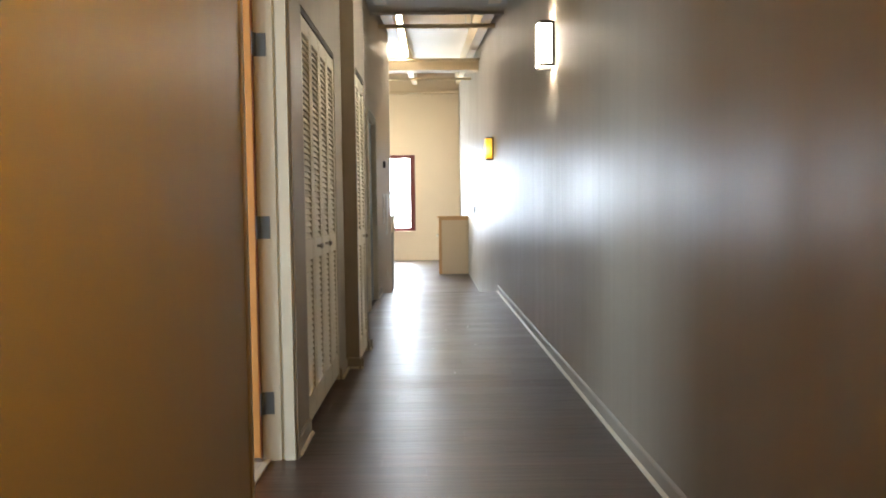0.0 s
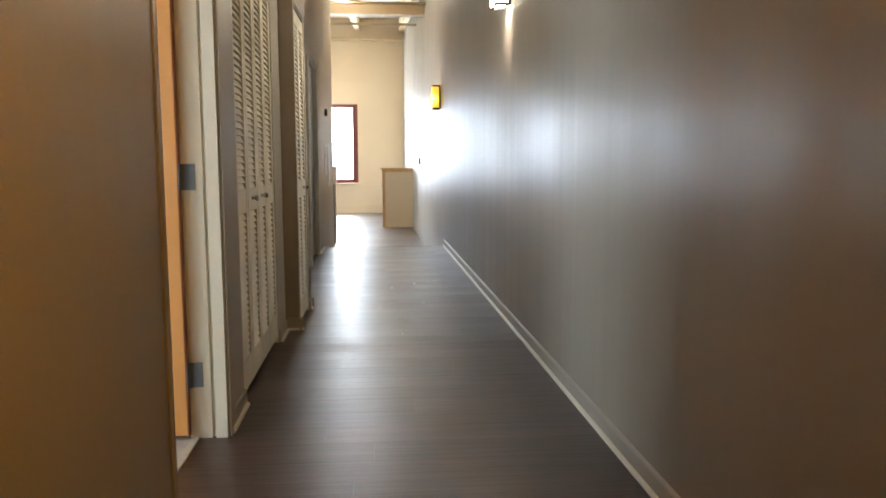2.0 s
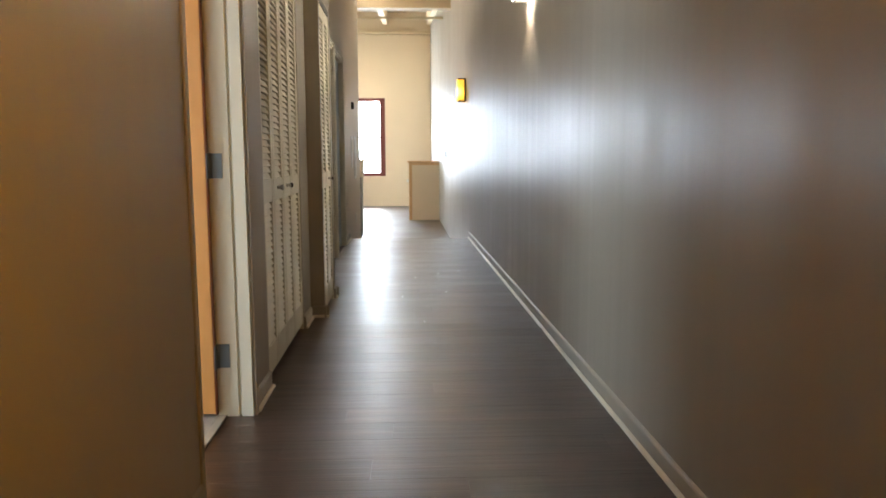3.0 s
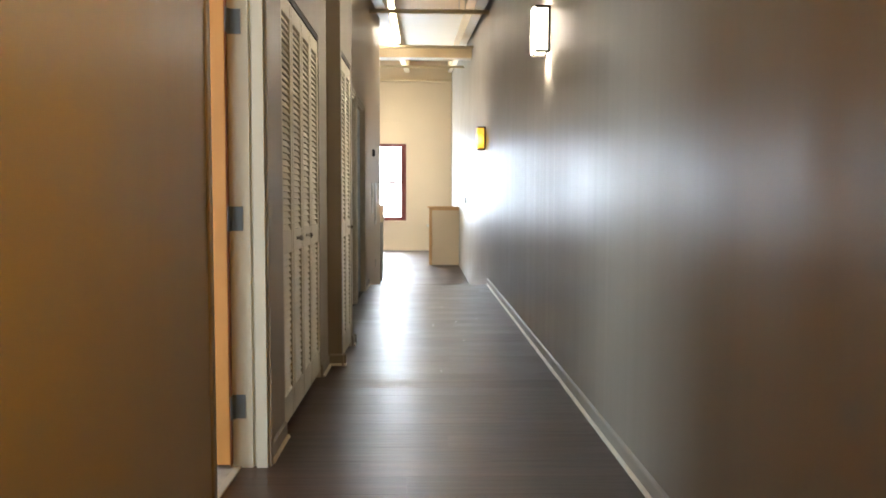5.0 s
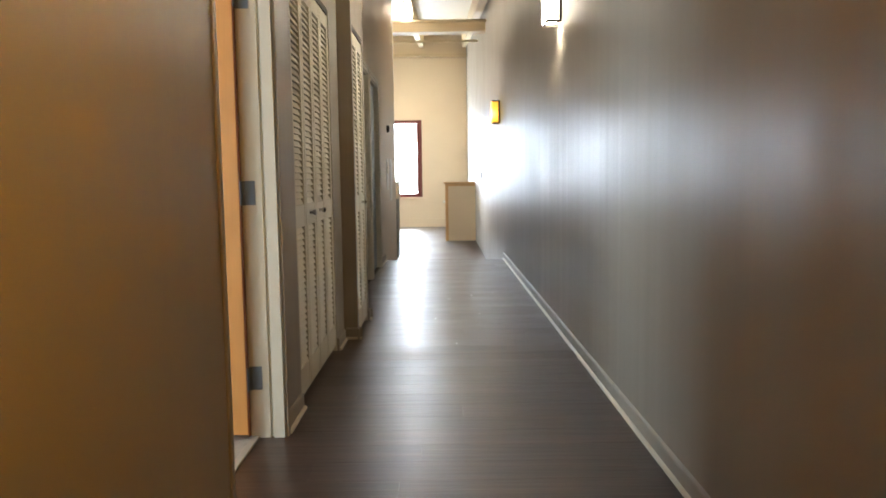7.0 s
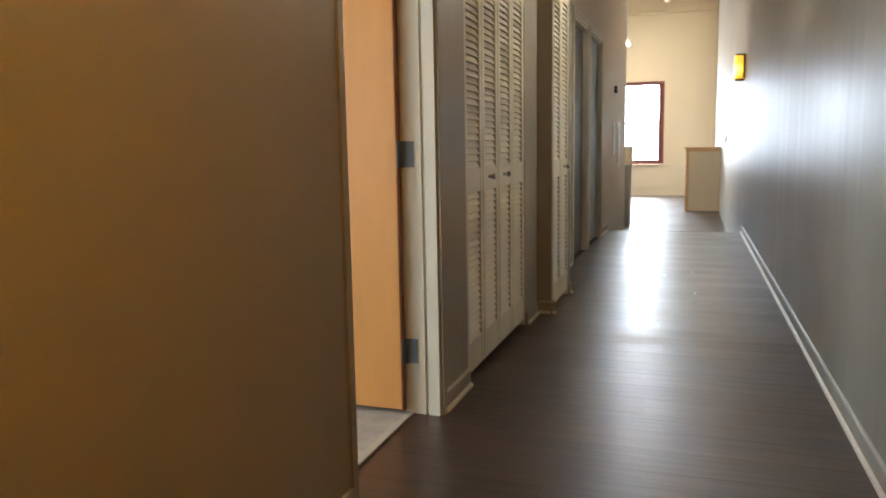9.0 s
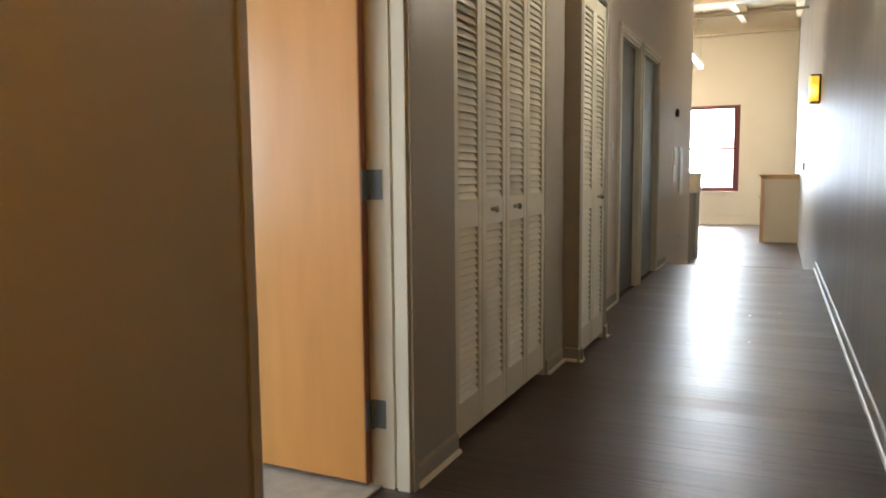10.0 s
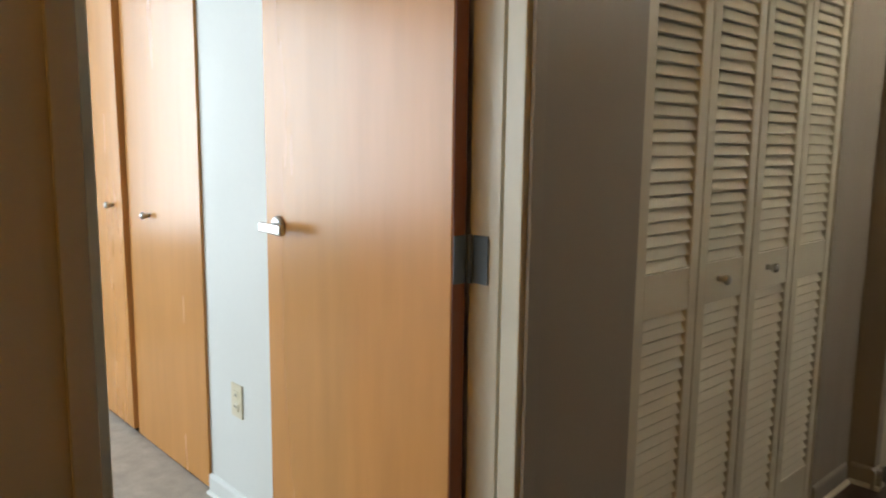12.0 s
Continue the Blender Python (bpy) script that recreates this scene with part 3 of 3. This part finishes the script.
part("cap_trim", block(0.0, RW - HX - 0.002, -0.012, 0.0, hh - 0.10, hh - 0.039, 0.003), PINE, half)
part("corner_post", block(0.0, 0.07, -0.012, 0.122, 0.0, hh - 0.039, 0.004), PINE, half, "clear pine corner post")
part("base_trim", block(0.072, RW - HX - 0.002, -0.010, 0.0, 0.0, 0.02), CREAM, half)
part("rail_end", turned([(-0.06, 0.018), (-0.04, 0.03), (0.0, 0.03)], "x", 16, (0, 0.05, 0.95)), WHITE, half, "white rail end")

# counter at the end of the left wall
cx, cy = -0.66, 14.6
counter = thing("bar_counter", (cx, cy, LOW), "grey bar counter with a thick white top", "counter")
part("body", block(-1.8, -0.06, 0.0, 0.6, 0.0, 1.14, 0.004), GREYPANEL, counter)
part("end_panel", block(-0.056, -0.02, 0.02, 0.58, 0.0, 1.14, 0.004), GREYPANEL, counter, "grey laminate end panel")
part("apron", block(-1.84, 0.0, -0.04, 0.64, 1.142, 1.44, 0.004), CREAM, counter)
part("top", block(-1.88, 0.03, -0.07, 0.67, 1.442, 1.48, 0.006), WHITE, counter, "white countertop")

# end window
win = structure("window_1", boxes((WX[0], WX[0] + 0.11, 23.40, 23.52, WZ[0], WZ[1]), (WX[1] - 0.11, WX[1], 23.40, 23.52, WZ[0], WZ[1]), (WX[0] + 0.11, WX[1] - 0.11, 23.40, 23.52, WZ[1] - 0.05, WZ[1]),
                                  (WX[0] + 0.11, WX[1] - 0.11, 23.40, 23.52, WZ[0], WZ[0] + 0.06)), RED, "tall double-hung window with oxblood painted sashes", "window")
zm = (WZ[0] + WZ[1]) / 2
for z0, z1, y in ((WZ[0] + 0.06, zm + 0.03, 23.44), (zm - 0.03, WZ[1] - 0.05, 23.482)):
    a, b = WX[0] + 0.112, WX[1] - 0.112
    sash = part("sash", boxes((a, a + 0.05, y, y + 0.035, z0, z1), (b - 0.05, b, y, y + 0.035, z0, z1), (a + 0.05, b - 0.05, y, y + 0.035, z0, z0 + 0.05), (a + 0.05, b - 0.05, y, y + 0.035, z1 - 0.05, z1)), RED, win)
    g = part("pane", boxes((a + 0.05, b - 0.05, y + 0.014, y + 0.018, z0 + 0.05, z1 - 0.05)), GLASS, sash)
    g.visible_shadow = False
part("sill", block(WX[0] - 0.06, WX[1] + 0.06, 23.33, 23.40, WZ[0] - 0.05, WZ[0] - 0.004, 0.006), CREAM, win, "cream stone sill")
for z in (3.52, -0.22):
    structure("trim", block(-6.0, RW, 23.385, 23.399, z, z + 0.03, 0.003), CREAM, "thin cream ledge along the end wall", "trim")
structure("backdrop", boxes((-90, 70, 120, 121, -40, 22)), SKYGLOW, "bright hazy daylight far outside the end window", "backdrop")


def tube_lamp(x, y0, y1, z, label):
    ob = thing("fluorescent_lamp", (x, y0, z), label, "ceiling lamp", "fluorescent lamps")
    n = y1 - y0
    part("housing", rounded(boxes((-0.065, 0.065, 0, n, 0.0, 0.05), (-0.065, -0.053, 0, n, -0.04, 0.0), (0.053, 0.065, 0, n, -0.04, 0.0)), 0.004, 1), WHITE, ob)
    part("diffuser", block(-0.05, 0.05, 0.01, n - 0.01, -0.075, -0.003, 0.012), TUBE, ob)
    for y in (0.25, n - 0.25):
        part("hanger", turned([(0.06, 0.006), (deck(y0 + y) - z - 0.01, 0.006)], "z", 8, (0, y, 0)), STEEL, ob)


tube_lamp(-0.34, 10.8, 13.6, 3.94, "lit white linear fluorescent lamp below the roof deck")
tube_lamp(-1.44, 19.4, 22.6, 3.85, "lit white linear fluorescent lamp below the roof deck")


def pipe(y, z, r):
    ob = thing("sprinkler_pipe", (0, y, z), "cream painted steel pipe hung across the ceiling", "pipe", "ceiling pipes")
    part("pipe", turned([(-5.9, r), (RW, r)], "x", 14), TIMBER, ob)
    for x in (0.62, 0.70, -0.33) if r > 0.029 else ():
        part("hanger", turned([(r, 0.006), (deck(y) - z - 0.005, 0.006)], "z", 8, (x, 0, 0)), STEEL, ob)


pipe(10.4, 3.62, 0.03)
pipe(13.6, 3.80, 0.026)
pipe(16.5, 3.97, 0.028)

# ---- floor planks ----
PLANKS = {}


def plank_mesh(length, width):
    key = (round(length, 3), round(width, 3))
    if key not in PLANKS:
        bm = bmesh.new()
        vs = box(bm, 0.0002, key[0] - 0.0002, 0.0002, key[1] - 0.0002, -0.011, 0.0)
        bmesh.ops.bevel(bm, geom=[e for e in bm.edges if all(v.co.z > -0.001 for v in e.verts)], offset=0.0005, segments=1, affect="EDGES")
        PLANKS[key] = mesh_of("plank", bm, FLOOR)
    return PLANKS[key]


floor_bed = bpy.data.objects["floor"]
rng = random.Random(7)
ROW, LONG = 0.18, 1.22
x_min, x_max = LW2, RW + 0.06
fixed = {0: 0.06, 3: -0.065}
k0 = -43
for k in range(k0, 42):
    y0 = 2.76 + ROW * k
    if y0 + ROW > EDGE_Y - 0.018:
        break
    joint = fixed.get(k, rng.uniform(x_min, x_min + LONG))
    edge = [x_min] + [round(joint + i * LONG, 2) for i in (-1, 0, 1) if x_min + 0.02 < joint + i * LONG < x_max - 0.02] + [x_max]
    for a, b in zip(edge, edge[1:]):
        ob = new("plank", plank_mesh(b - a, ROW))
        ob.parent = floor_bed
        ob.location = (a, y0, 0.0)
        if k == 11:
            ob.rotation_euler = (radians(1.8), 0, 0)

# chips of debris left on the floor
for x, y, s in ((0.47, 7.15, 0.016), (0.67, 7.31, 0.012), (0.50, 6.22, 0.014), (0.78, 4.86, 0.012), (0.26, 6.95, 0.014), (0.15, 6.04, 0.010), (0.36, 8.03, 0.012), (0.30, 5.16, 0.009)):
    b = block(-s, s, -s * 0.25, s * 0.25, 0.0, 0.003, 0.001)
    ob = part("paper_scrap", b, WHITE)
    tagged(ob, "small white scrap lying on the plank floor", "scrap", "floor scraps")
    ob.location, ob.rotation_euler = (x, y, 0.0006), (0, 0, rng.uniform(1.2, 1.9))
